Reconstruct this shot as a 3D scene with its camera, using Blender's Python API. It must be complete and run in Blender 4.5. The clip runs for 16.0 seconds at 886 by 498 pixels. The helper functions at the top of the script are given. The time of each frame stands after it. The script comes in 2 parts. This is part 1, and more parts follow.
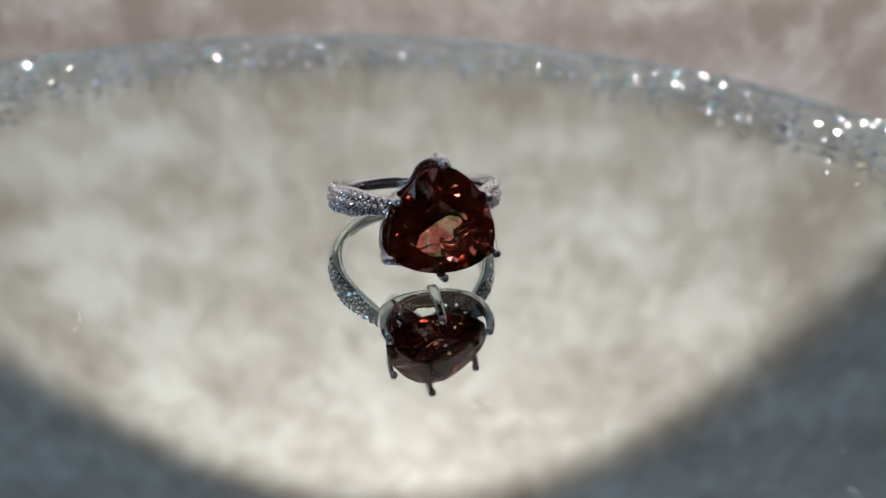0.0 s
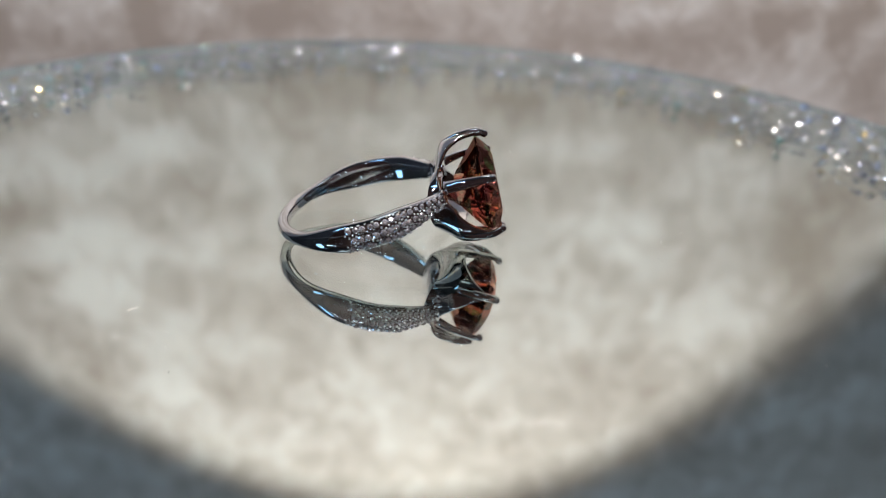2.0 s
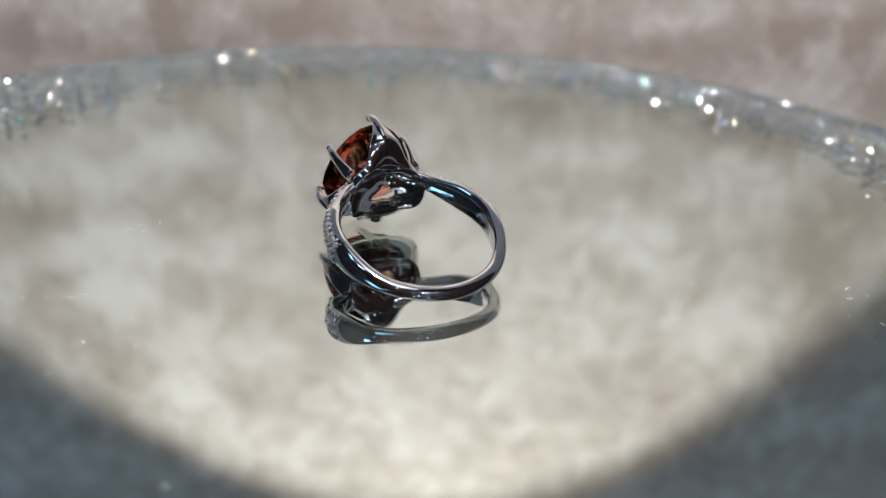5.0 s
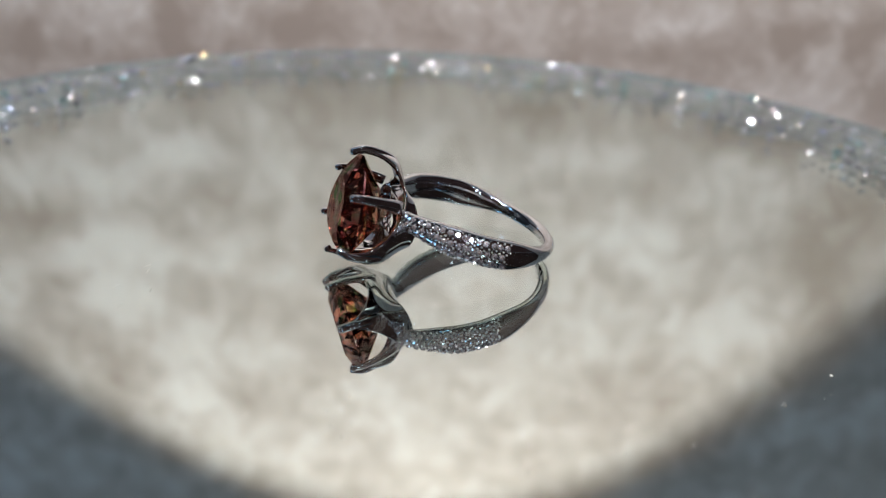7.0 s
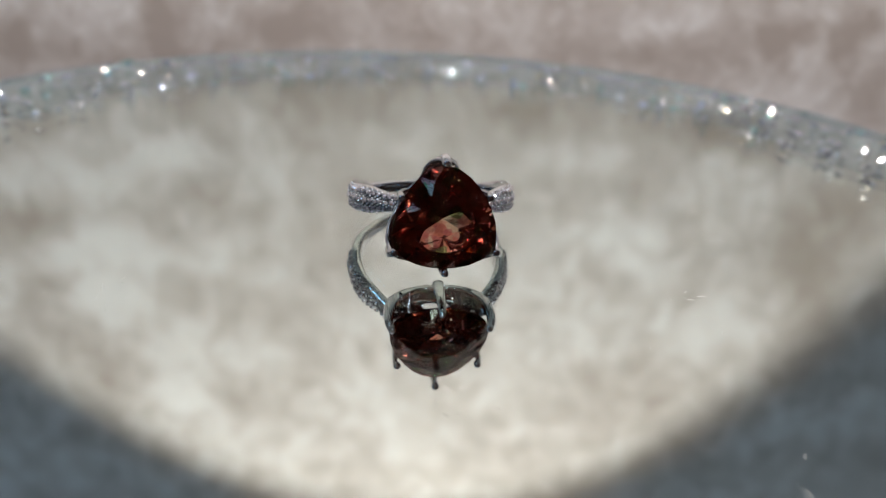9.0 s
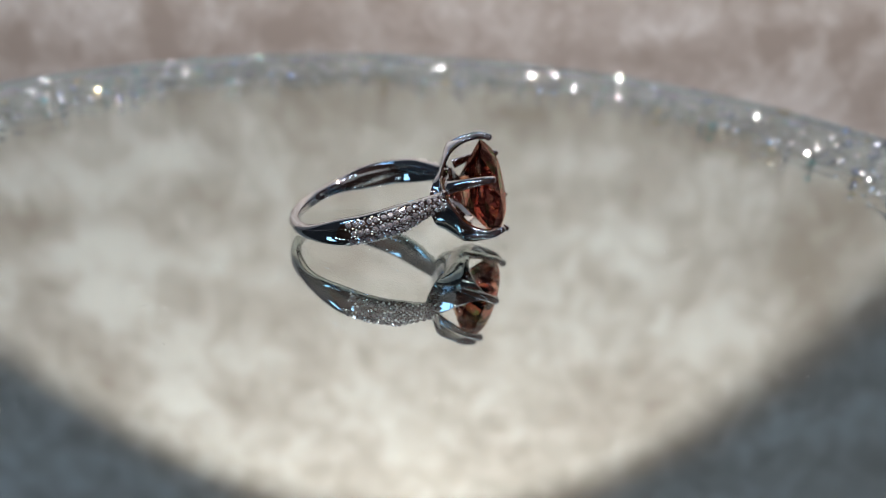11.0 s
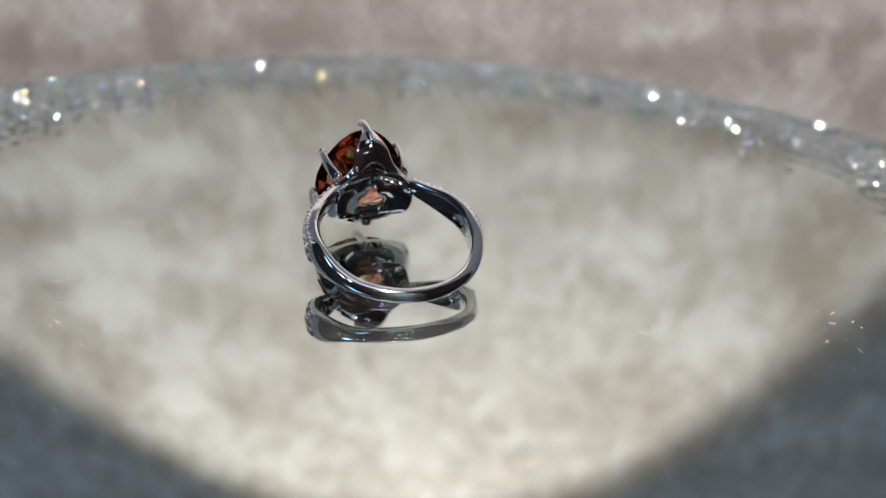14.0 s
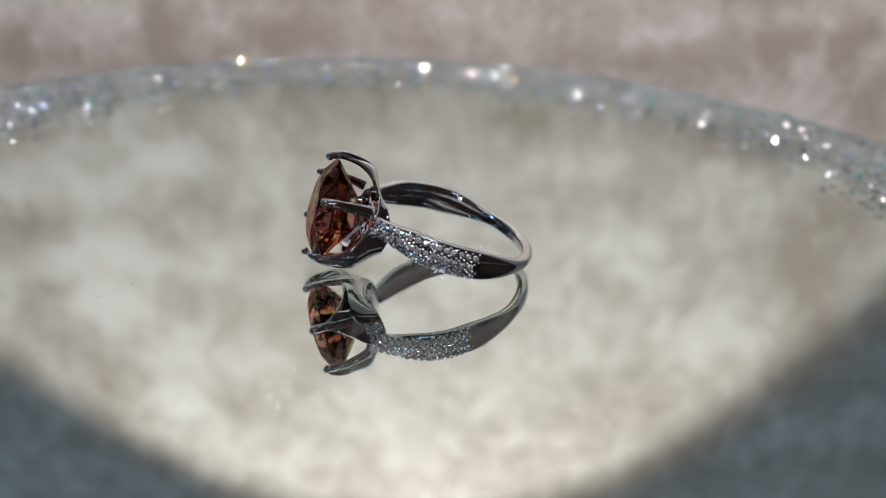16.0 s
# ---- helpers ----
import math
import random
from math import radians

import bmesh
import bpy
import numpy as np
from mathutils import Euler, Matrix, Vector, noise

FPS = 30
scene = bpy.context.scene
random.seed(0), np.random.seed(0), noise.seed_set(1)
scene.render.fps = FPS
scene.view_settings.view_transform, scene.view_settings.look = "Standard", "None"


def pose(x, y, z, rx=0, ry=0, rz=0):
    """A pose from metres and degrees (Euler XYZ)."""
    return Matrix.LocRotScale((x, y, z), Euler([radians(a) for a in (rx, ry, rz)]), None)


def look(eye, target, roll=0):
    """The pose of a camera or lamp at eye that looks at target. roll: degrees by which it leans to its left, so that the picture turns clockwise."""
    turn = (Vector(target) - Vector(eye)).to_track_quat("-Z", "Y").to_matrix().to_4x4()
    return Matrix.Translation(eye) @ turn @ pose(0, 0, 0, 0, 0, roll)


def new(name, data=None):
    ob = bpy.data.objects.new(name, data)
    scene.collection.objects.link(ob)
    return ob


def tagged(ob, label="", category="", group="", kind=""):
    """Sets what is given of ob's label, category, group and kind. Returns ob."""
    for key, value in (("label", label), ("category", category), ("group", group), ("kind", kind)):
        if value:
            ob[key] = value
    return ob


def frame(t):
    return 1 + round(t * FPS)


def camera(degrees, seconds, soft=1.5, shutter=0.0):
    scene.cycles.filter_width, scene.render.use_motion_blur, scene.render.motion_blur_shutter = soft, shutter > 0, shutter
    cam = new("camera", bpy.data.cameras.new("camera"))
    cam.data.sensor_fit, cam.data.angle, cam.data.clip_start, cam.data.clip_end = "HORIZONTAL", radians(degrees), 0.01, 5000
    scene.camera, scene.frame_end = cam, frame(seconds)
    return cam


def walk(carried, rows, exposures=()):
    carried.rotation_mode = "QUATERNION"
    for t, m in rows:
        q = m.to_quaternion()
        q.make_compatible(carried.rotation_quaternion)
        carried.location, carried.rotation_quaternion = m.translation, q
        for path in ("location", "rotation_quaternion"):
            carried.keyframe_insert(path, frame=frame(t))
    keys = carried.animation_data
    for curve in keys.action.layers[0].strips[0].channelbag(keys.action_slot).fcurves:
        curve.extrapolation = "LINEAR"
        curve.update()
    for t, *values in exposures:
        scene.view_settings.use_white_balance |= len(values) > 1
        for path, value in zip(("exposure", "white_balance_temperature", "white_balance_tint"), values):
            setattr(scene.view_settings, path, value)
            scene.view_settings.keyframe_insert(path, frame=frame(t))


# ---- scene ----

# ---------------------------------------------------------------- camera
cam = camera(54.54, 16.0, soft=0.9)
cam.data.dof.use_dof = True
cam.data.dof.focus_distance = 0.098
cam.data.dof.aperture_fstop = 16.5
ROLL = 3.09


def aim(eye, down, right):
    """A camera pose from its place and the degrees by which it looks down and to the right."""
    d, r = radians(down), radians(right)
    way = Vector((math.sin(r) * math.cos(d), math.cos(r) * math.cos(d), -math.sin(d)))
    return look(eye, Vector(eye) + way, ROLL)


PATH = [
    (0, (0.00375, -0.09015, 0.04722), 27.580, 1.088),
    (0.7, (0.00397, -0.09072, 0.04770), 27.334, 1.060),
    (1.5, (0.00412, -0.09140, 0.04755), 27.231, 0.880),
    (2.3, (0.00374, -0.09175, 0.04761), 27.127, 0.590),
    (3, (0.00352, -0.09236, 0.04767), 26.801, 0.341),
    (3.5, (0.00333, -0.09314, 0.04738), 26.776, -0.130),
    (4.1, (0.00325, -0.09325, 0.04729), 26.692, -0.277),
    (6.5, (0.00344, -0.09420, 0.04637), 26.189, -0.495),
    (7, (0.00331, -0.09460, 0.04636), 26.047, -0.542),
    (8, (0.00350, -0.09535, 0.04641), 26.004, -0.196),
    (9, (0.00414, -0.09562, 0.04616), 25.869, 0.000),
    (12, (0.00526, -0.09589, 0.04624), 25.620, -0.306),
    (12.5, (0.00533, -0.09565, 0.04648), 25.849, -0.270),
    (13.5, (0.00542, -0.09545, 0.04675), 25.791, -0.370),
    (14.3, (0.00537, -0.09527, 0.04682), 25.604, -0.420),
    (14.8, (0.00547, -0.09534, 0.04667), 25.577, -0.499),
    (16, (0.00513, -0.09535, 0.04682), 25.582, -0.242),
]
walk(cam, [(t, aim(e, d, r)) for t, e, d, r in PATH])

# ---------------------------------------------------------------- light
world = bpy.data.worlds.new("room_air")
scene.world = world
world.use_nodes = True
bg = world.node_tree.nodes["Background"]
bg.inputs["Color"].default_value = (0.70, 0.82, 1.0, 1)
bg.inputs["Strength"].default_value = 0.02


def spot(name, eye, way, half, watts, radius, blend, colour):
    lamp = bpy.data.lights.new(name, "SPOT")
    lamp.energy, lamp.color, lamp.shadow_soft_size = watts, colour, radius
    lamp.spot_size, lamp.spot_blend = radians(2 * half), blend
    ob = new(name, lamp)
    ob.matrix_world = look(eye, Vector(eye) + Vector(way))
    return ob


def area_lamp(name, eye, target, width, height, watts, colour):
    lamp = bpy.data.lights.new(name, "AREA")
    lamp.shape, lamp.size, lamp.size_y = "RECTANGLE", width, height
    lamp.energy, lamp.color = watts, colour
    ob = new(name, lamp)
    ob.matrix_world = look(eye, target)
    return ob


def led(name, eye, watts, radius, colour):
    lamp = bpy.data.lights.new(name, "POINT")
    lamp.energy, lamp.color, lamp.shadow_soft_size = watts, colour, radius
    ob = new(name, lamp)
    ob.location = eye
    return ob


spot("desk_lamp_light", (0.026, -0.076, 0.352), (-0.106, 0.2540, -0.9602), 27.9, 5.05, 0.0055, 0.03, (0.995, 0.95, 0.91))
# the warm fringe of the same lamp's beam
spot("desk_lamp_light", (0.026, -0.076, 0.352), (-0.099, 0.2540, -0.9602), 29.2, 0.85, 0.0045, 0.05, (1.0, 0.60, 0.25))
# unseen area light, added for bluish fill and blue patches in the metal
area_lamp("blue_fill_light", (-0.55, -0.34, 0.62), (-0.05, 0.11, 0.04), 0.10, 0.34, 0.36, (0.30, 0.60, 1.0))
# unseen overhead light, added to whiten the metal's upper edges
area_lamp("overhead_fill_light", (0.0, -0.05, 1.45), (0.0, 0.0, 0.0), 0.60, 0.60, 0.9, (0.82, 0.90, 1.0))
COOL = (0.68, 0.81, 1.0)
# rows of small unseen LEDs, added as cool fill and for glints on the metal
for eye, step, count, watts in (
    ((-0.40, -0.42, 0.46), (0.055, -0.012, 0.02), 3, 0.38),
    ((0.22, -0.46, 0.50), (0.060, 0.015, 0.02), 3, 0.80),
    ((-0.10, -0.62, 0.66), (0.090, 0.0, 0.0), 2, 0.50),
    ((0.05, -0.36, 0.16), (0.070, 0.0, 0.03), 2, 0.06),
):
    for k in range(count):
        led("fill_led_light", Vector(eye) + k * Vector(step), watts, 0.009, COOL)

# ---------------------------------------------------------------- materials


def material(name):
    m = bpy.data.materials.new(name)
    m.use_nodes = True
    nt = m.node_tree
    return m, nt, nt.nodes["Principled BSDF"], nt.nodes["Material Output"]


def node(nt, kind, **values):
    n = nt.nodes.new(kind)
    for k, v in values.items():
        n.inputs[k.replace("_", " ")].default_value = v
    return n


def noise_at(nt, scale, detail=4, rough=0.55, distort=0.0):
    co = nt.nodes.new("ShaderNodeTexCoord")
    n = node(nt, "ShaderNodeTexNoise", Scale=scale, Detail=detail, Roughness=rough, Distortion=distort)
    nt.links.new(co.outputs["Object"], n.inputs["Vector"])
    return n


def ramp(nt, source, stops):
    r = nt.nodes.new("ShaderNodeValToRGB")
    el = r.color_ramp.elements
    while len(el) < len(stops):
        el.new(0.5)
    for e, (p, c) in zip(el, stops):
        e.position, e.color = p, (*c, 1)
    nt.links.new(source, r.inputs["Fac"])
    return r


# stains, pale patches and painted light of the board: x, z, half width, half height, darker (-) or paler (+)
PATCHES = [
    # broad strip, darker along the board's foot
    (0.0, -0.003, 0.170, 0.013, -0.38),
    # stains and pale spots
    (0.080, 0.004, 0.0030, 0.0061, -1),
    (0.086, 0.008, 0.0035, 0.0031, -1),
    (0.099, 0.005, 0.0048, 0.0064, -0.9),
    (0.051, 0.001, 0.0176, 0.0046, -0.5),
    (-0.066, -0.002, 0.0049, 0.0128, -0.5),
    (-0.038, 0.002, 0.0096, 0.0030, -0.45),
    (0.060, 0.007, 0.0119, 0.0067, 0.5),
    (-0.086, 0.000, 0.0125, 0.0068, 0.5),
    (-0.102, 0.072, 0.0089, 0.0032, -1.0),
    (0.023, 0.016, 0.0077, 0.0030, -0.7),
    (-0.064, 0.032, 0.0103, 0.0063, 0.9),
    (-0.103, 0.040, 0.0121, 0.0065, 0.7),
    (-0.107, 0.055, 0.0140, 0.0055, -0.6),
    (-0.067, 0.070, 0.0072, 0.0054, -0.5),
    (-0.088, 0.078, 0.0097, 0.0075, 0.8),
    (-0.070, 0.108, 0.0102, 0.0083, 0.7),
    (-0.053, 0.105, 0.0068, 0.0082, -0.5),
    (-0.092, 0.098, 0.0084, 0.0080, -0.4),
    (0.053, 0.048, 0.0105, 0.0101, 0.7),
    (0.076, 0.031, 0.0101, 0.0049, 0.6),
    (0.076, 0.076, 0.0110, 0.0093, 0.6),
    (0.077, 0.020, 0.0154, 0.0053, -0.5),
    (-0.046, 0.040, 0.0074, 0.0065, 0.5),
    # lamp's uneven spread painted in: paler left, darker low down and right
    (-0.088, 0.066, 0.0260, 0.0120, 0.85),
    (-0.062, 0.090, 0.0270, 0.0110, 0.65),
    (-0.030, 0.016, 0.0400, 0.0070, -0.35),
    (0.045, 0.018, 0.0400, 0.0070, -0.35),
    (0.105, 0.048, 0.0140, 0.0180, -0.8),
    (0.108, 0.078, 0.0120, 0.0140, -0.5),
]


def stone_paper():
    """Mottled pinkish-beige marble-look backdrop board with stains, pale patches and painted lamp light."""
    m, nt, b, _ = material("marbled_board")
    co = nt.nodes.new("ShaderNodeTexCoord")
    warp = noise_at(nt, 70, 3, 0.6)
    shift = nt.nodes.new("ShaderNodeVectorMath")
    shift.operation = "MULTIPLY_ADD"
    shift.inputs[1].default_value, shift.inputs[2].default_value = (0.016, 0.0, 0.016), (-0.008, 0.0, -0.008)
    nt.links.new(warp.outputs["Color"], shift.inputs[0])
    here = nt.nodes.new("ShaderNodeVectorMath")
    nt.links.new(co.outputs["Object"], here.inputs[0])
    nt.links.new(shift.outputs[0], here.inputs[1])
    total = None
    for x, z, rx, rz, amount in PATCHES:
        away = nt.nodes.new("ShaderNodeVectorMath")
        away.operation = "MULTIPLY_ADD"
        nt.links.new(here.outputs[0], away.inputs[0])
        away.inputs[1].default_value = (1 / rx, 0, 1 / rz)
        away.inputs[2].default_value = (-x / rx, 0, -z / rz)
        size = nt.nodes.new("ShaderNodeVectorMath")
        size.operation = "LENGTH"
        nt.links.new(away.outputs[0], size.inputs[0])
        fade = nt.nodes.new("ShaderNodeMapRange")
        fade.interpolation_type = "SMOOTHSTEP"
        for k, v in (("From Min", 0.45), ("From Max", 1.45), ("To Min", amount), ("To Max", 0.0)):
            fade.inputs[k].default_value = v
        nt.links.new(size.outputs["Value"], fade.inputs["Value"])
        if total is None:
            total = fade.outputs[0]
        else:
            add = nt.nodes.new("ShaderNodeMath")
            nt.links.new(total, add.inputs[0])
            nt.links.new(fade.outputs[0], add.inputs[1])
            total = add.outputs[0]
    big = noise_at(nt, 38, 3, 0.5, 0.5)
    mid = noise_at(nt, 125, 4, 0.6, 0.8)
    fine = noise_at(nt, 900, 3, 0.6)
    for source, gain in ((big.outputs["Fac"], 2.2), (mid.outputs["Fac"], 2.7), (fine.outputs["Fac"], 0.5)):
        k = nt.nodes.new("ShaderNodeMath")
        k.operation = "MULTIPLY_ADD"
        nt.links.new(source, k.inputs[0])
        k.inputs[1].default_value, k.inputs[2].default_value = gain, -gain / 2
        add = nt.nodes.new("ShaderNodeMath")
        nt.links.new(total, add.inputs[0])
        nt.links.new(k.outputs[0], add.inputs[1])
        total = add.outputs[0]
    level = nt.nodes.new("ShaderNodeMapRange")
    level.inputs["From Min"].default_value, level.inputs["From Max"].default_value = -0.98, 0.98
    nt.links.new(total, level.inputs["Value"])
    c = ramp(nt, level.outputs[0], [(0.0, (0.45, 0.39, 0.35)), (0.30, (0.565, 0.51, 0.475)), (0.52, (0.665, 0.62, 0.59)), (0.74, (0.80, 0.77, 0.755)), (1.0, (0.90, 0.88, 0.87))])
    nt.links.new(c.outputs["Color"], b.inputs["Base Color"])
    b.inputs["Roughness"].default_value = 0.65
    return m


def metal(name, colour, rough, wavy=0.0):
    m, nt, b, _ = material(name)
    b.inputs["Base Color"].default_value = (*colour, 1)
    b.inputs["Metallic"].default_value = 1
    n = noise_at(nt, 900, 3)
    r = ramp(nt, n.outputs["Fac"], [(0.3, (rough * 0.6,) * 3), (0.7, (rough * 1.5,) * 3)])
    nt.links.new(r.outputs["Color"], b.inputs["Roughness"])
    if wavy:
        w = noise_at(nt, 650, 3, 0.6)
        bump = node(nt, "ShaderNodeBump", Strength=wavy, Distance=0.0002)
        nt.links.new(w.outputs["Fac"], bump.inputs["Height"])
        nt.links.new(bump.outputs["Normal"], b.inputs["Normal"])
    return m


def glass(name, colour, ior, rough=0.0):
    m, nt, b, out = material(name)
    g = node(nt, "ShaderNodeBsdfGlass", IOR=ior, Roughness=rough, Color=(*colour, 1))
    nt.links.new(g.outputs[0], out.inputs["Surface"])
    return m


def pave_crystal():
    """Small cloudy brilliants: sharp flashes over a pale milky body."""
    m, nt, b, out = material("pave_crystal")
    d = node(nt, "ShaderNodeBsdfDiffuse", Color=(0.74, 0.72, 0.80, 1))
    s = node(nt, "ShaderNodeBsdfGlossy", Roughness=0.09, Color=(0.95, 0.93, 0.97, 1))
    mx = node(nt, "ShaderNodeMixShader", Fac=0.76)
    nt.links.new(d.outputs[0], mx.inputs[1])
    nt.links.new(s.outputs[0], mx.inputs[2])
    nt.links.new(mx.outputs[0], out.inputs["Surface"])
    return m


BOARD = stone_paper()
BEAD = metal("satin_silver", (0.86, 0.85, 0.87), 0.28)
SILVER = metal("polished_silver", (0.82, 0.82, 0.84), 0.035, 0.16)
MIRROR = metal("silvered_back", (0.855, 0.88, 0.85), 0.0)
CLEAR = glass("coated_glass", (0.96, 0.985, 0.975), 1.35)


def gem_glass():
    """Red-brown gem: random amber, tan and olive cells imitate flashes from its facets."""
    m, nt, b, out = material("red_brown_gem")
    co = nt.nodes.new("ShaderNodeTexCoord")
    vo = node(nt, "ShaderNodeTexVoronoi", Scale=850.0)
    nt.links.new(co.outputs["Object"], vo.inputs["Vector"])
    sep = nt.nodes.new("ShaderNodeSeparateColor")
    nt.links.new(vo.outputs["Color"], sep.inputs["Color"])
    c = ramp(nt, sep.outputs[0], [(0.0, (0.84, 0.47, 0.41)), (0.30, (0.72, 0.40, 0.38)), (0.46, (0.84, 0.72, 0.60)), (0.66, (0.86, 0.52, 0.41)), (0.90, (0.44, 0.64, 0.34))])
    c.color_ramp.interpolation = "CONSTANT"
    g = node(nt, "ShaderNodeBsdfGlass", IOR=1.66, Roughness=0.04)
    nt.links.new(c.outputs["Color"], g.inputs["Color"])
    nt.links.new(g.outputs[0], out.inputs["Surface"])
    return m


GEM = gem_glass()
PAVE = pave_crystal()


def chip_crystal():
    """Crystal chips whose facets flash white, blue, teal or gold."""
    m, nt, b, out = material("crushed_crystal")
    geo = nt.nodes.new("ShaderNodeNewGeometry")
    c = ramp(nt, geo.outputs["Random Per Island"], [(0.0, (0.95, 0.96, 1.0)), (0.72, (0.70, 0.78, 1.0)), (0.83, (0.55, 0.95, 0.95)), (0.89, (1.0, 0.85, 0.55)), (0.94, (0.95, 0.9, 1.0))])
    c.color_ramp.interpolation = "CONSTANT"
    g = node(nt, "ShaderNodeBsdfTransparent", Color=(0.93, 0.95, 0.97, 1))
    s = node(nt, "ShaderNodeBsdfGlossy", Roughness=0.18)
    nt.links.new(c.outputs["Color"], s.inputs["Color"])
    mx = node(nt, "ShaderNodeMixShader", Fac=0.40)
    nt.links.new(g.outputs[0], mx.inputs[1])
    nt.links.new(s.outputs[0], mx.inputs[2])
    nt.links.new(mx.outputs[0], out.inputs["Surface"])
    return m


CRUSHED = chip_crystal()


def frosting():
    """Fine bluish crystal powder fused on the glass: half clear, cloudy in patches."""
    m, nt, b, out = material("crystal_frosting")
    t = node(nt, "ShaderNodeBsdfTransparent", Color=(0.935, 0.945, 0.955, 1))
    d = node(nt, "ShaderNodeBsdfDiffuse", Color=(0.70, 0.75, 0.80, 1))
    n = noise_at(nt, 160, 4, 0.6)
    k = nt.nodes.new("ShaderNodeMapRange")
    for key, v in (("From Min", 0.35), ("From Max", 0.70), ("To Min", 0.03), ("To Max", 0.085)):
        k.inputs[key].default_value = v
    nt.links.new(n.outputs["Fac"], k.inputs["Value"])
    mx = nt.nodes.new("ShaderNodeMixShader")
    nt.links.new(k.outputs[0], mx.inputs[0])
    nt.links.new(t.outputs[0], mx.inputs[1])
    nt.links.new(d.outputs[0], mx.inputs[2])
    nt.links.new(mx.outputs[0], out.inputs["Surface"])
    return m


FROST = frosting()


def plain(name, colour, rough, spread=0.15, scale=300):
    m, nt, b, _ = material(name)
    n = noise_at(nt, scale, 4)
    c = ramp(nt, n.outputs["Fac"], [(0.3, tuple(v * (1 - spread) for v in colour)), (0.7, tuple(min(1, v * (1 + spread)) for v in colour))])
    nt.links.new(c.outputs["Color"], b.inputs["Base Color"])
    b.inputs["Roughness"].default_value = rough
    return m


PLASTIC = plain("grey_plastic", (0.40, 0.42, 0.44), 0.4)
TABLE = plain("dark_table", (0.028, 0.026, 0.026), 0.7)

# ---------------------------------------------------------------- mesh helpers


def part(name, bm, mat, parent=None, label="", smooth=False):
    me = bpy.data.meshes.new(name)
    bmesh.ops.recalc_face_normals(bm, faces=bm.faces[:])
    bm.to_mesh(me)
    bm.free()
    for m in (mat if isinstance(mat, list) else [mat]):
        me.materials.append(m)
    if smooth:
        me.polygons.foreach_set("use_smooth", [True] * len(me.polygons))
    ob = new(name, me)
    ob.parent = parent
    if label:
        tagged(ob, label)
    return ob


def loft(bm, rings, closed_ends=True, wrap=False):
    """Skin between rings of points, all of one length."""
    vs = [[bm.verts.new(p) for p in r] for r in rings]
    n = len(vs[0])
    pairs = list(zip(vs, vs[1:])) + ([(vs[-1], vs[0])] if wrap else [])
    for a, b in pairs:
        for i in range(n):
            bm.faces.new((a[i], a[(i + 1) % n], b[(i + 1) % n], b[i]))
    if closed_ends and not wrap:
        bm.faces.new(vs[0][::-1])
        bm.faces.new(vs[-1])
    return vs


def disc_profile(bm, profile, n=192):
    """Solid of revolution about z from (radius, height) pairs."""
    rings = [[Vector((r * math.cos(2 * math.pi * i / n), r * math.sin(2 * math.pi * i / n), z)) for i in range(n)] for r, z in profile]
    return loft(bm, rings)


def box(bm, lo, hi):
    m = Matrix.Translation([(a + b) / 2 for a, b in zip(lo, hi)]) @ Matrix.Diagonal([b - a for a, b in zip(lo, hi)] + [1])
    bmesh.ops.create_cube(bm, size=1, matrix=m)


# ---------------------------------------------------------------- setting
GLASS_TOP = 0.00118
bm = bmesh.new()
box(bm, (-0.9, -0.9, -0.075), (0.9, 0.9, -0.045))
tagged(part("table", bm, TABLE), "dark matt tabletop under the turntable", "table", kind="structure")

# unseen dim enclosure added round the table for the metal to reflect, out of the light
SURROUND_GREY = plain("grey_surround", (0.06, 0.063, 0.072), 0.8, 0.1, 6)
SURROUND_BROWN = plain("brown_surround", (0.075, 0.031, 0.023), 0.8, 0.3, 9)
for name, lo, hi, mat in (
    ("surround_north", (-1.0, 0.9, -0.075), (1.0, 1.0, 1.5), SURROUND_GREY),
    ("surround_south", (-1.0, -1.0, -0.075), (1.0, -0.9, 1.5), SURROUND_BROWN),
    ("surround_west", (-1.0, -0.9, -0.075), (-0.9, 0.9, 1.5), SURROUND_GREY),
    ("surround_east", (0.9, -0.9, -0.075), (1.0, 0.9, 1.5), SURROUND_BROWN),
    ("surround_top", (-1.0, -1.0, 1.5), (1.0, 1.0, 1.6), SURROUND_GREY),
):
    bm = bmesh.new()
    box(bm, lo, hi)
    tagged(part(name, bm, mat), "unseen dim surface added for the metal to reflect", "room", kind="structure")

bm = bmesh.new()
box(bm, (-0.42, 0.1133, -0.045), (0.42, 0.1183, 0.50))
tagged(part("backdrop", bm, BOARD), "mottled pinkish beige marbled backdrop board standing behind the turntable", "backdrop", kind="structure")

# ---------------------------------------------------------------- turntable
turntable = tagged(new("turntable"), "round mirror-topped turntable with a frosted band of crushed crystal", "turntable")
bm = bmesh.new()
R_IN = 0.0985
disc_profile(bm, [(R_IN - 0.0002, GLASS_TOP - 0.00255), (R_IN, GLASS_TOP - 0.0024), (R_IN, GLASS_TOP - 0.0004), (R_IN - 0.0004, GLASS_TOP)])
bm.faces.ensure_lookup_table()
for f in bm.faces:
    c = f.calc_center_median()
    f.material_index = 1 if c.z < GLASS_TOP - 0.00250 else (2 if c.xy.length > R_IN - 0.001 else 0)
part("mirror_glass", bm, [CLEAR, MIRROR, plain("ground_glass_edge", (0.66, 0.70, 0.72), 0.5)], turntable, "round glass mirror plate, silvered at the back")

bm = bmesh.new()
n = 192
prof = [(R_IN + r, z) for r, z in ((0.0001, -0.0030), (0.0001, 0.0002), (0.0003, 0.0004), (0.0007, 0.0004), (0.0009, 0.0001), (0.0009, -0.0030))]
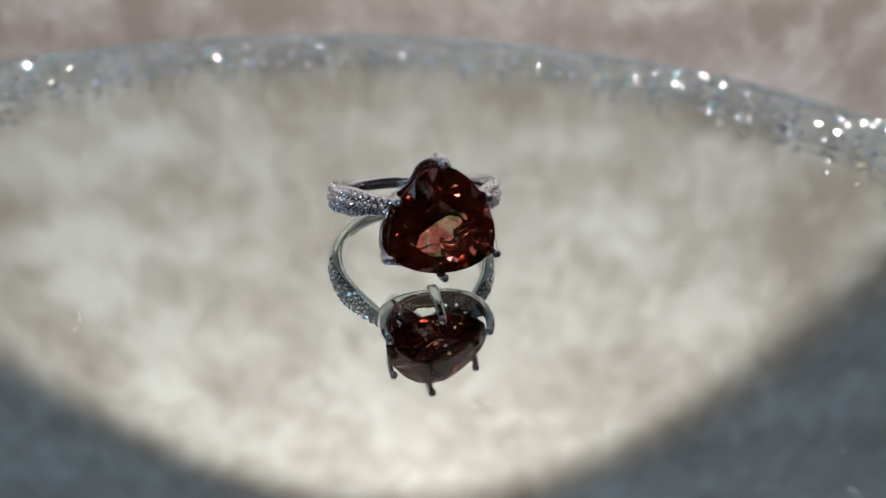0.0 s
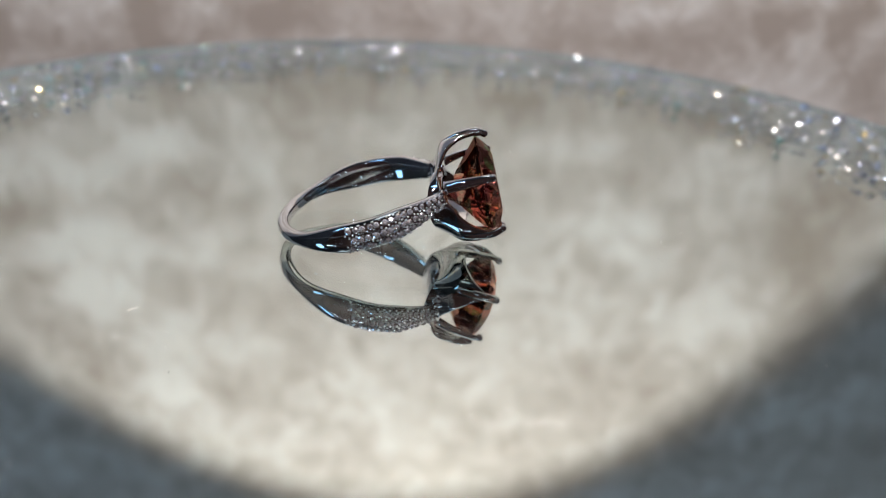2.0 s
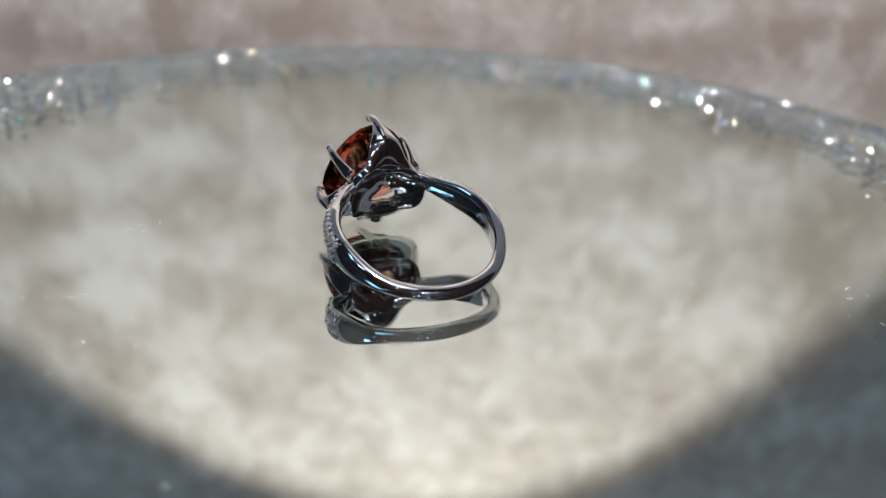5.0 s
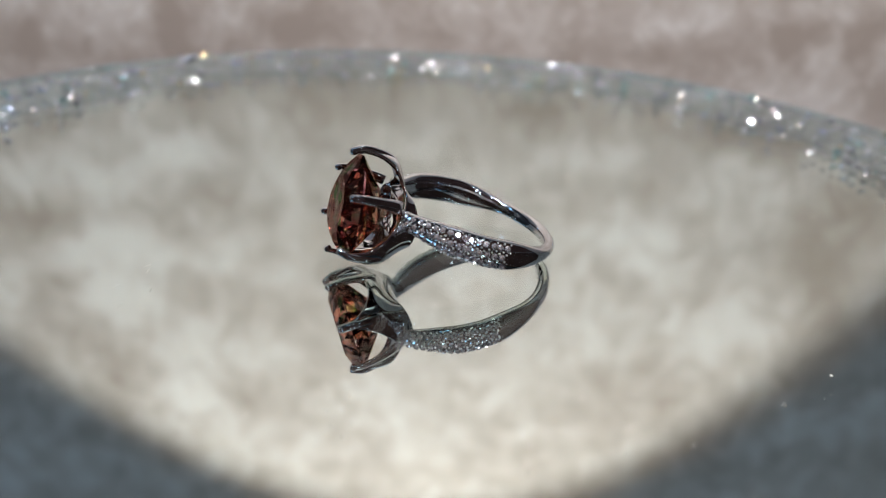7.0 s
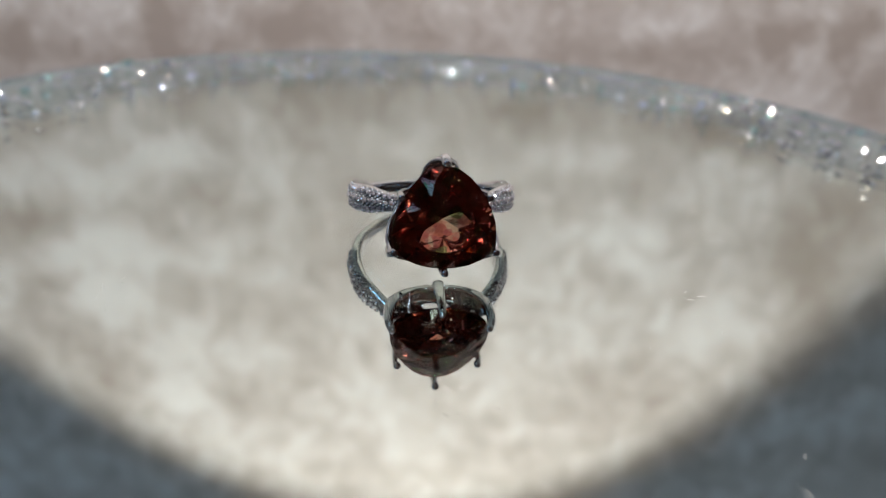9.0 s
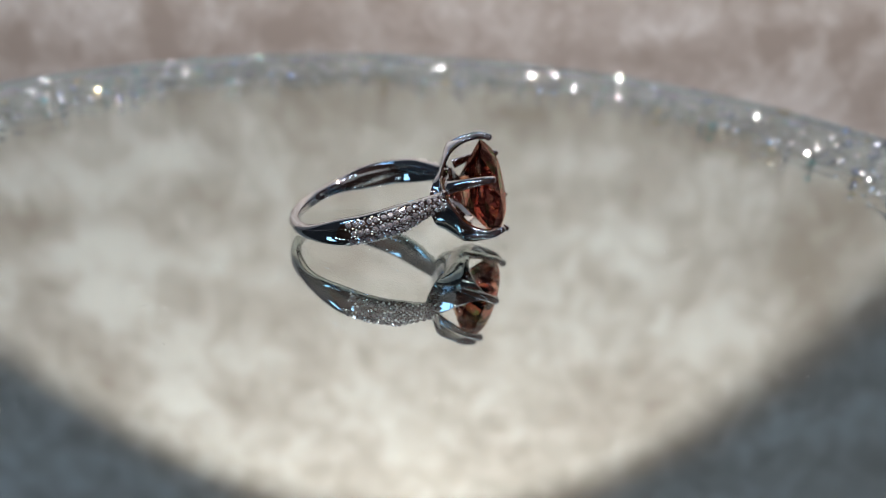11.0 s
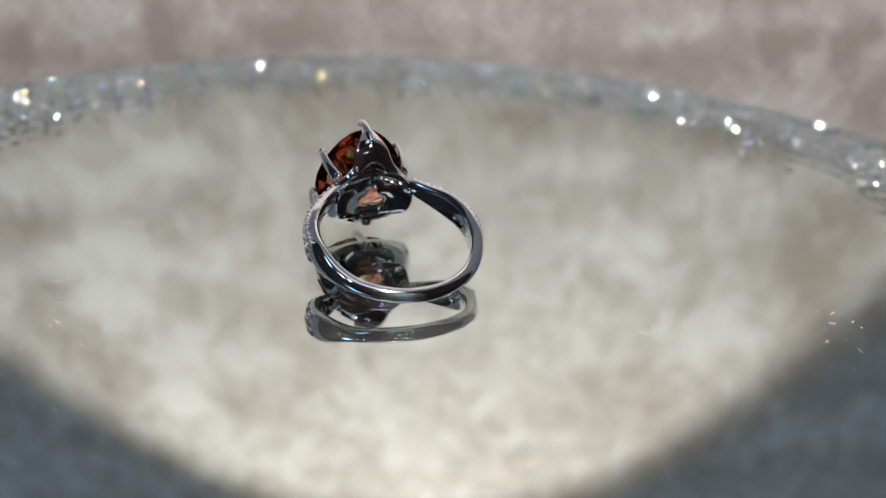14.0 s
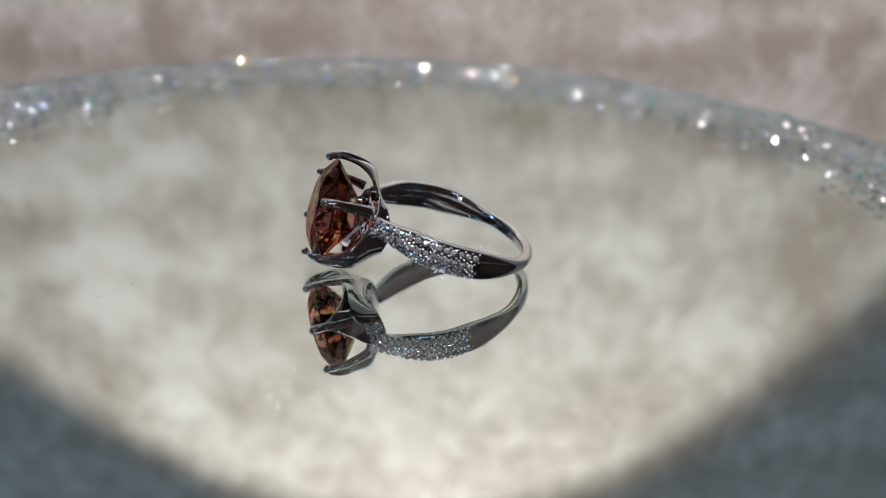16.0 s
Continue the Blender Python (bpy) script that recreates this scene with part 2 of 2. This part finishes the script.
rings = [[Vector((r * math.cos(2 * math.pi * i / n), r * math.sin(2 * math.pi * i / n), z)) for r, z in prof] for i in range(n)]
loft(bm, rings, wrap=True)
part("rim", bm, plain("rim_plastic", (0.50, 0.52, 0.53), 0.35), turntable, "frosted grey outer rim")

bm = bmesh.new()
disc_profile(bm, [(0.096, -0.0060), (0.0985, -0.0050), (0.0985, -0.0031), (0.0001, -0.0031)])
part("platter", bm, PLASTIC, turntable, "grey plastic platter")
bm = bmesh.new()
disc_profile(bm, [(0.078, -0.045), (0.080, -0.043), (0.080, -0.008), (0.074, -0.0061)])
part("base", bm, PLASTIC, turntable, "round grey motor base")


def frosted_band(r0, r1):
    """Thin ring of fused powder with an uneven inner edge."""
    rng = np.random.default_rng(3)
    bm = bmesh.new()
    wob = rng.uniform(-1, 1, (3, 2))
    rings = []
    for i in range(192):
        a = 2 * math.pi * i / 192
        r = r0 + 0.0012 * sum(w[0] * math.sin((5 + 7 * j) * a + 3 * w[1]) for j, w in enumerate(wob))
        rings.append([Vector((q * math.cos(a), q * math.sin(a), GLASS_TOP + z)) for q, z in ((r, 0.00002), (r1, 0.00002), (r1, 0.00010), (r + 0.0008, 0.00010))])
    loft(bm, rings, wrap=True)
    part("frosted_band", bm, FROST, turntable, "bluish frosting of fine crystal powder", True)


frosted_band(0.0765, 0.0982)


def crushed_crystals(count, r0, r1):
    """Loose cut chips lying on the glass: eight crown facets round a small table."""
    rng = np.random.default_rng(7)
    ang = np.arange(8) * math.pi / 4
    one = np.concatenate([
        np.stack([0.45 * np.cos(ang), 0.45 * np.sin(ang), np.full(8, 0.70)], 1),
        np.stack([np.cos(ang + 0.39), np.sin(ang + 0.39), np.full(8, 0.0)], 1),
        [(0, 0, -0.5)]])
    tris = [tuple(range(8))]
    for i in range(8):
        j = (i + 1) % 8
        tris += [(i, 8 + i, j), (j, 8 + i, 8 + j), (8 + i, 16, 8 + j)]
    verts, faces = [], []
    for k in range(count):
        a = rng.uniform(0, 2 * math.pi)
        r = math.sqrt(rng.uniform(r0 * r0, r1 * r1))
        s = rng.uniform(0.00028, 0.00090)
        turn = Euler((rng.normal(0, 0.32), rng.normal(0, 0.32), rng.uniform(0, 6.28))).to_matrix()
        c = np.array((r * math.cos(a), r * math.sin(a), GLASS_TOP + 0.52 * s))
        p = one * s * rng.uniform(0.85, 1.15, (17, 1))
        base = len(verts)
        verts.extend((c + p @ np.array(turn).T).tolist())
        faces.extend(tuple(base + v for v in f) for f in tris)
    me = bpy.data.meshes.new("crushed_crystal")
    me.from_pydata(verts, [], faces)
    me.materials.append(CRUSHED)
    ob = new("crushed_crystal", me)
    ob.parent = turntable
    return tagged(ob, "band of glittering crushed crystal chips", kind="stuff")


crushed_crystals(1600, 0.0725, 0.0955)


def dust(count):
    """Specks all over the glass, and a few clumps of lint."""
    rng = np.random.default_rng(11)
    bm = bmesh.new()
    spots = []
    for k in range(count):
        a, r = rng.uniform(0, 2 * math.pi), 0.068 * math.sqrt(rng.uniform(0.01, 1))
        spots.append((r * math.cos(a), r * math.sin(a), rng.uniform(0.00004, 0.00010), rng.uniform(1, 2.5), rng.uniform(0, 180)))
    for k in range(9):
        a, r, turn = rng.uniform(0, 2 * math.pi), rng.uniform(0.030, 0.062), rng.uniform(0, 180)
        for i in range(7):
            spots.append((r * math.cos(a) + rng.normal(0, 0.0022), r * math.sin(a) + rng.normal(0, 0.0022), rng.uniform(0.00003, 0.00006), rng.uniform(3, 14), turn + rng.normal(0, 25)))
    for x, y, s, long, turn in spots:
        m = pose(x, y, GLASS_TOP + 0.8 * s, 0, 0, turn) @ Matrix.Diagonal((s * long, s, s * 0.8, 1))
        bmesh.ops.create_icosphere(bm, subdivisions=1, radius=1, matrix=m)
    ob = part("dust_speck", bm, plain("pale_dust", (0.8, 0.8, 0.78), 0.9), turntable, "scattered pale dust specks on the glass")
    tagged(ob, kind="stuff")


dust(130)

# ---------------------------------------------------------------- ring
# Ring space, in millimetres: x across the ring, y along the finger, z out through the stone.
TILT, AZ = 14.64, -68.94
CENTRE = Vector((0.006530, -0.008786, 0.007836))
MM = 0.001
BASE = Vector((CENTRE.x, CENTRE.y, GLASS_TOP))
BASE_POSE = Matrix.Translation(BASE) @ pose(0, 0, 0, 0, 0, AZ + 90)
# in the base pose's space: x across, -y outwards
t_ = radians(TILT)
LOCAL = Matrix.Translation((0, 0, CENTRE.z - GLASS_TOP)) @ Matrix(((1, 0, 0, 0), (0, math.sin(t_), -math.cos(t_), 0), (0, math.cos(t_), math.sin(t_), 0), (0, 0, 0, 1))) @ Matrix.Scale(MM, 4)
ring = tagged(new("ring"), "silver ring with a large red-brown trillion gem lying on the mirror", "ring")


def ring_part(name, bm, mat, label="", smooth=False, parent=None):
    bm.transform(LOCAL)
    return part(name, bm, mat, parent or ring, label, smooth)


def outline(a, k=1.0):
    """Radius of the stone's rounded triangle at the angle a (radians), a corner at 90 degrees."""
    return k * (5.70 + 0.46 * math.cos(3 * (a - math.pi / 2)) + 0.05 * math.cos(6 * (a - math.pi / 2)))


def on_outline(deg, k, z):
    a = radians(deg)
    r = outline(a, k)
    return Vector((r * math.cos(a), r * math.sin(a), z))


def gem():
    """Trillion cut: large table, star and kite facets, six broad pavilion mains in two steps."""
    bm = bmesh.new()
    n = 12
    step = 360 / n
    table = [bm.verts.new(on_outline(90 + i * step, 0.60, 0.72)) for i in range(n)]
    star = [bm.verts.new(on_outline(90 + (i + 0.5) * step, 0.80, 0.22)) for i in range(n)]
    g1 = [bm.verts.new(on_outline(90 + i * step / 2, 1.0, -0.75)) for i in range(2 * n)]
    g2 = [bm.verts.new(on_outline(90 + i * step / 2, 1.0, -0.98)) for i in range(2 * n)]
    p1 = [bm.verts.new(on_outline(90 + (i + 0.5) * step, 0.70, -2.45)) for i in range(n)]
    p2 = [bm.verts.new(on_outline(90 + i * 2 * step, 0.40, -3.95)) for i in range(n // 2)]
    culet = bm.verts.new((0, 0, -5.35))
    f = bm.faces.new
    f(table)
    for i in range(n):
        j = (i + 1) % n
        a, b, c = 2 * i, 2 * i + 1, (2 * i + 2) % (2 * n)
        f((table[i], star[i], table[j]))
        f((table[i], star[i - 1], g1[a], star[i]))
        f((star[i], g1[a], g1[b]))
        f((star[i], g1[b], g1[c]))
        for u, v in ((a, b), (b, c)):
            f((g1[u], g2[u], g2[v], g1[v]))
        f((g2[a], p1[i], g2[b]))
        f((g2[b], p1[i], g2[c]))
    for k in range(n // 2):
        i, m = 2 * k, (k + 1) % (n // 2)
        f((g2[4 * k], p1[i - 1], p2[k]))
        f((g2[4 * k], p2[k], p1[i]))
        f((p1[i], p2[k], p2[m], p1[i + 1]))
        f((g2[4 * k + 2], p1[i], p1[i + 1]))
        f((p2[k], p2[m], culet))
    return ring_part("gem", bm, GEM, "faceted red-brown trillion gem with green flashes")


gem()


# the foot of the basket follows the round of the finger
def foot_z(x):
    return -15.42 + math.sqrt(9.00 ** 2 - min(x * x, 30.0))


def foot(deg, k):
    """Radius of the foot: round above, cut flat below."""
    a = radians(deg)
    r = 4.85 - 1.5 * max(0, math.sin(a)) ** 4
    cut = 2.85 / max(0.05, -math.sin(a))
    return k * (r ** -8 + cut ** -8) ** -0.125


def foot_hole(deg):
    """Radius of the three-cornered opening in the foot."""
    return 1.30 + 0.34 * math.cos(3 * (radians(deg) - math.pi / 2)) - 0.36 * math.sin(radians(deg))


def basket():
    """Petal wall, scalloped between the corner prongs, standing on a pierced foot."""
    bm = bmesh.new()
    n, m = 180, 14
    cols = []
    for i in range(n):
        deg = 90 + i * 360 / n
        a = radians(deg)
        d = abs((i * 360 / n + 60) % 120 - 60)
        way = Vector((math.cos(a), math.sin(a), 0))

        def at(r, dz):
            p = way * r
            return Vector((p.x, p.y, foot_z(p.x) + dz))

        rest = 0.34 - 0.16 * math.sin(a)
        high = rest + (0.98 - rest) * max(0, 1 - d / 60) ** 3.6
        hem = at(foot(deg, 1.0), 0.15)
        outer, inner = [], []
        for j in range(m + 1):
            s = high * j / m
            k, z = profile(s)
            k += 0.05 * max(0, 1 - d / 26) * math.sin(math.pi * min(1, s)) - 0.04 * (d / 60) ** 2 * math.sin(math.pi * min(1, s))
            u = min(1, s / 0.40)
            u = u * u * (3 - 2 * u)
            wall = on_outline(deg, k, z)
            p = hem.lerp(wall, u) if u < 1 else wall
            p.z = max(p.z, hem.z + 0.02 * j)
            outer.append(p)
            inner.append(p - way * 0.42 + Vector((0, 0, 0.10)))
        h = foot_hole(deg)
        lip = [at(max(h + 0.45, foot(deg, 0.80)), 0.95), at(h, 0.75), at(h, 0.10), at(h + 0.12, -0.02), at(foot(deg, 1.0) - 0.25, -0.02)]
        cols.append(outer + inner[:0:-1] + lip)
    loft(bm, cols, wrap=True)
    return ring_part("basket", bm, SILVER, "petal-shaped basket on a pierced foot", True)


def profile(s):
    """Basket wall: scale of the outline and height at s from the foot (0) to the tip (1)."""
    pts = [(0.0, 0.80, -6.3), (0.15, 0.89, -5.9), (0.3, 0.98, -5.2), (0.45, 1.05, -4.4), (0.7, 1.10, -2.7), (0.9, 1.10, -1.0), (1.0, 1.06, -0.2)]
    for (s0, k0, z0), (s1, k1, z1) in zip(pts, pts[1:]):
        if s <= s1:
            u = (s - s0) / (s1 - s0)
            return k0 + u * (k1 - k0), z0 + u * (z1 - z0)
    return pts[-1][1:]


basket()


def tube(bm, pts, radii, flat=1.0, side=None, n=12):
    """Round or flattened rod along pts."""
    rings = []
    pts = [Vector(p) for p in pts]
    for i, p in enumerate(pts):
        d = (pts[min(i + 1, len(pts) - 1)] - pts[max(i - 1, 0)]).normalized()
        s = Vector(side) if side else d.orthogonal()
        s = (s - d * s.dot(d)).normalized()
        u = d.cross(s)
        rings.append([p + radii[i] * (s * math.cos(a) + u * flat * math.sin(a)) for a in (2 * math.pi * k / n for k in range(n))])
    loft(bm, rings)


def prong(deg, corner):
    bm = bmesh.new()
    a = radians(deg)
    out = Vector((math.cos(a), math.sin(a), 0))
    side = Vector((-math.sin(a), math.cos(a), 0))
    if corner:
        way = [(6.45, -4.6), (6.90, -3.0), (7.06, -1.5), (6.98, -0.6), (6.68, 0.02), (6.35, 0.32)]
        rad = [0.42, 0.50, 0.50, 0.50, 0.50, 0.30]
    else:
        way = [(4.85, -5.3), (5.30, -3.9), (5.62, -2.2), (5.78, -0.7), (5.68, 0.0), (5.42, 0.30)]
        rad = [0.80, 0.70, 0.58, 0.50, 0.48, 0.30]
    fine = []
    for i in range(len(way) - 1):
        for k in range(3):
            u = k / 3
            fine.append(tuple(way[i][c] * (1 - u) + way[i + 1][c] * u for c in (0, 1)) + (rad[i] * (1 - u) + rad[i + 1] * u,))
    fine.append((*way[-1], rad[-1]))
    tube(bm, [out * r + Vector((0, 0, z)) for r, z, _ in fine], [w for _, _, w in fine], 0.85 if corner else 0.60, side)
    tip = out * (way[-1][0] + 0.14) + Vector((0, 0, way[-1][1] - 0.05))
    bmesh.ops.create_icosphere(bm, subdivisions=3, radius=0.50 if corner else 0.46, matrix=Matrix.Translation(tip))
    return ring_part("prong", bm, SILVER, "", True)


for k in range(6):
    prong(90 + 60 * k, k % 2 == 0)

# band: centre line in the x-z plane at y = BAND_Y
BAND_Y, MID_Z = 0.86, -15.66


def band_at(phi):
    """Centre and outward normal of the band at phi degrees from the stone's side (180: the back)."""
    p = radians(phi)
    lift = 0.17 * (1 + math.cos(min(abs(p), 2 * math.pi - abs(p))))
    rise = min(1, max(0, (50 - min(abs(phi), 360 - abs(phi))) / 26))
    c = Vector((-0.06 + 9.46 * math.sin(p), BAND_Y + lift, MID_Z + 9.76 * math.cos(p) + 0.85 * rise * rise * (3 - 2 * rise)))
    n = Vector((math.sin(p) / 9.46, 0, math.cos(p) / 9.76)).normalized()
    return c, n


def band_size(phi):
    d = min(abs(phi), abs(360 - phi))
    u = min(1, max(0, (140 - d) / 46))
    u = u * u * (3 - 2 * u)
    w = 1.62 + 1.85 * u
    v = min(1, max(0, (64 - d) / 36))
    v = v * v * (3 - 2 * v)
    return w - 1.35 * v, 1.5 + 0.25 * u - 0.25 * v


def band():
    bm = bmesh.new()
    rings = []
    for i in range(145):
        phi = 24 + 312 * i / 144
        c, n = band_at(phi)
        w, t = band_size(phi)
        sec = []
        for k in range(24):
            a = 2 * math.pi * k / 24
            x, y = math.cos(a), math.sin(a)
            ex, ey = (1.0, 0.95) if x > 0 else (0.62, 0.82)
            sec.append(c + n * (t / 2 * math.copysign(abs(x) ** ex, x)) + Vector((0, w / 2 * math.copysign(abs(y) ** ey, y), 0)))
        rings.append(sec)
    loft(bm, rings)
    return ring_part("band", bm, SILVER, "polished silver band with paved shoulders", True)


shank = band()


def cut_stone():
    """Tiny brilliant, 1 mm across, its table up z."""
    bm = bmesh.new()
    n = 8
    a = [2 * math.pi * i / n for i in range(n)]
    t = [bm.verts.new((0.27 * math.cos(v), 0.27 * math.sin(v), 0.20)) for v in a]
    g = [bm.verts.new((0.5 * math.cos(v + math.pi / n), 0.5 * math.sin(v + math.pi / n), 0.0)) for v in a]
    c = bm.verts.new((0, 0, -0.35))
    bm.faces.new(t)
    for i in range(n):
        j = (i + 1) % n
        bm.faces.new((t[i], g[i], t[j]))
        bm.faces.new((t[j], g[i], g[j]))
        bm.faces.new((g[i], c, g[j]))
    me = bpy.data.meshes.new("pave_stone")
    bmesh.ops.recalc_face_normals(bm, faces=bm.faces[:])
    bm.to_mesh(me)
    bm.free()
    me.materials.append(PAVE)
    return me


def pave():
    me = cut_stone()
    beads = bmesh.new()
    for sign in (1, -1):
        for row in (-1, 0, 1):
            for i in range(15):
                phi = 30 + (i + (0.5 if row == 0 else 0) + random.uniform(-0.10, 0.10)) * 4.55
                if phi > 95:
                    continue
                c, n = band_at(sign * phi)
                w, t = band_size(phi)
                s = 0.36 * w * 0.86
                nn = (n + Vector((0, 0.55 * row, 0))).normalized()
                p = c + n * (t / 2 - (0.22 if row else 0.0)) + Vector((0, row * s, 0)) + nn * 0.07
                turn = nn.to_track_quat("Z", "Y").to_matrix().to_4x4()
                wob = pose(0, 0, 0, random.uniform(-20, 20), random.uniform(-20, 20), random.uniform(0, 45))
                ob = new("pave_stone", me)
                ob.parent = ring
                ob.matrix_local = LOCAL @ Matrix.Translation(p) @ turn @ wob @ Matrix.Scale(random.uniform(0.74, 0.88) * (0.45 + 0.55 * w / 3.47), 4)
                for dphi in (-2.28, 2.28):
                    c2, n2 = band_at(sign * (phi + dphi))
                    for off in (-0.12 * w, 0.12 * w):
                        q = c2 + n2 * (t / 2 - (0.10 if row else 0.0) - (0.32 if off * row > 0 else 0.0)) + Vector((0, row * s + off, 0))
                        bmesh.ops.create_icosphere(beads, subdivisions=1, radius=random.uniform(0.10, 0.15), matrix=Matrix.Translation(q))
    ob = ring_part("pave_bead", beads, BEAD, "rows of tiny silver setting beads", True)
    tagged(ob, kind="stuff")


pave()

# ---------------------------------------------------------------- turning
TURN0, RATE = -8.46, 39.369
# slight unevenness of the motor: seconds, degrees
DRIFT = [(0, 0.5), (1.5, 0.6), (3.0, -0.5), (4.1, -1.0), (6.5, -0.4), (8.0, -0.2), (9.0, 0.5), (12.0, 0.9), (13.0, -0.4), (13.5, -1.2), (14.8, -1.0), (16.0, -0.6)]


def turned(t):
    extra = float(np.interp(t, [a for a, _ in DRIFT], [b for _, b in DRIFT]))
    return pose(0, 0, 0, 0, 0, TURN0 + RATE * t + extra)


def motions():
    times = [0.25 * k for k in range(65)]
    walk(turntable, [(t, turned(t)) for t in times])
    walk(ring, [(t, turned(t) @ BASE_POSE) for t in times])


motions()
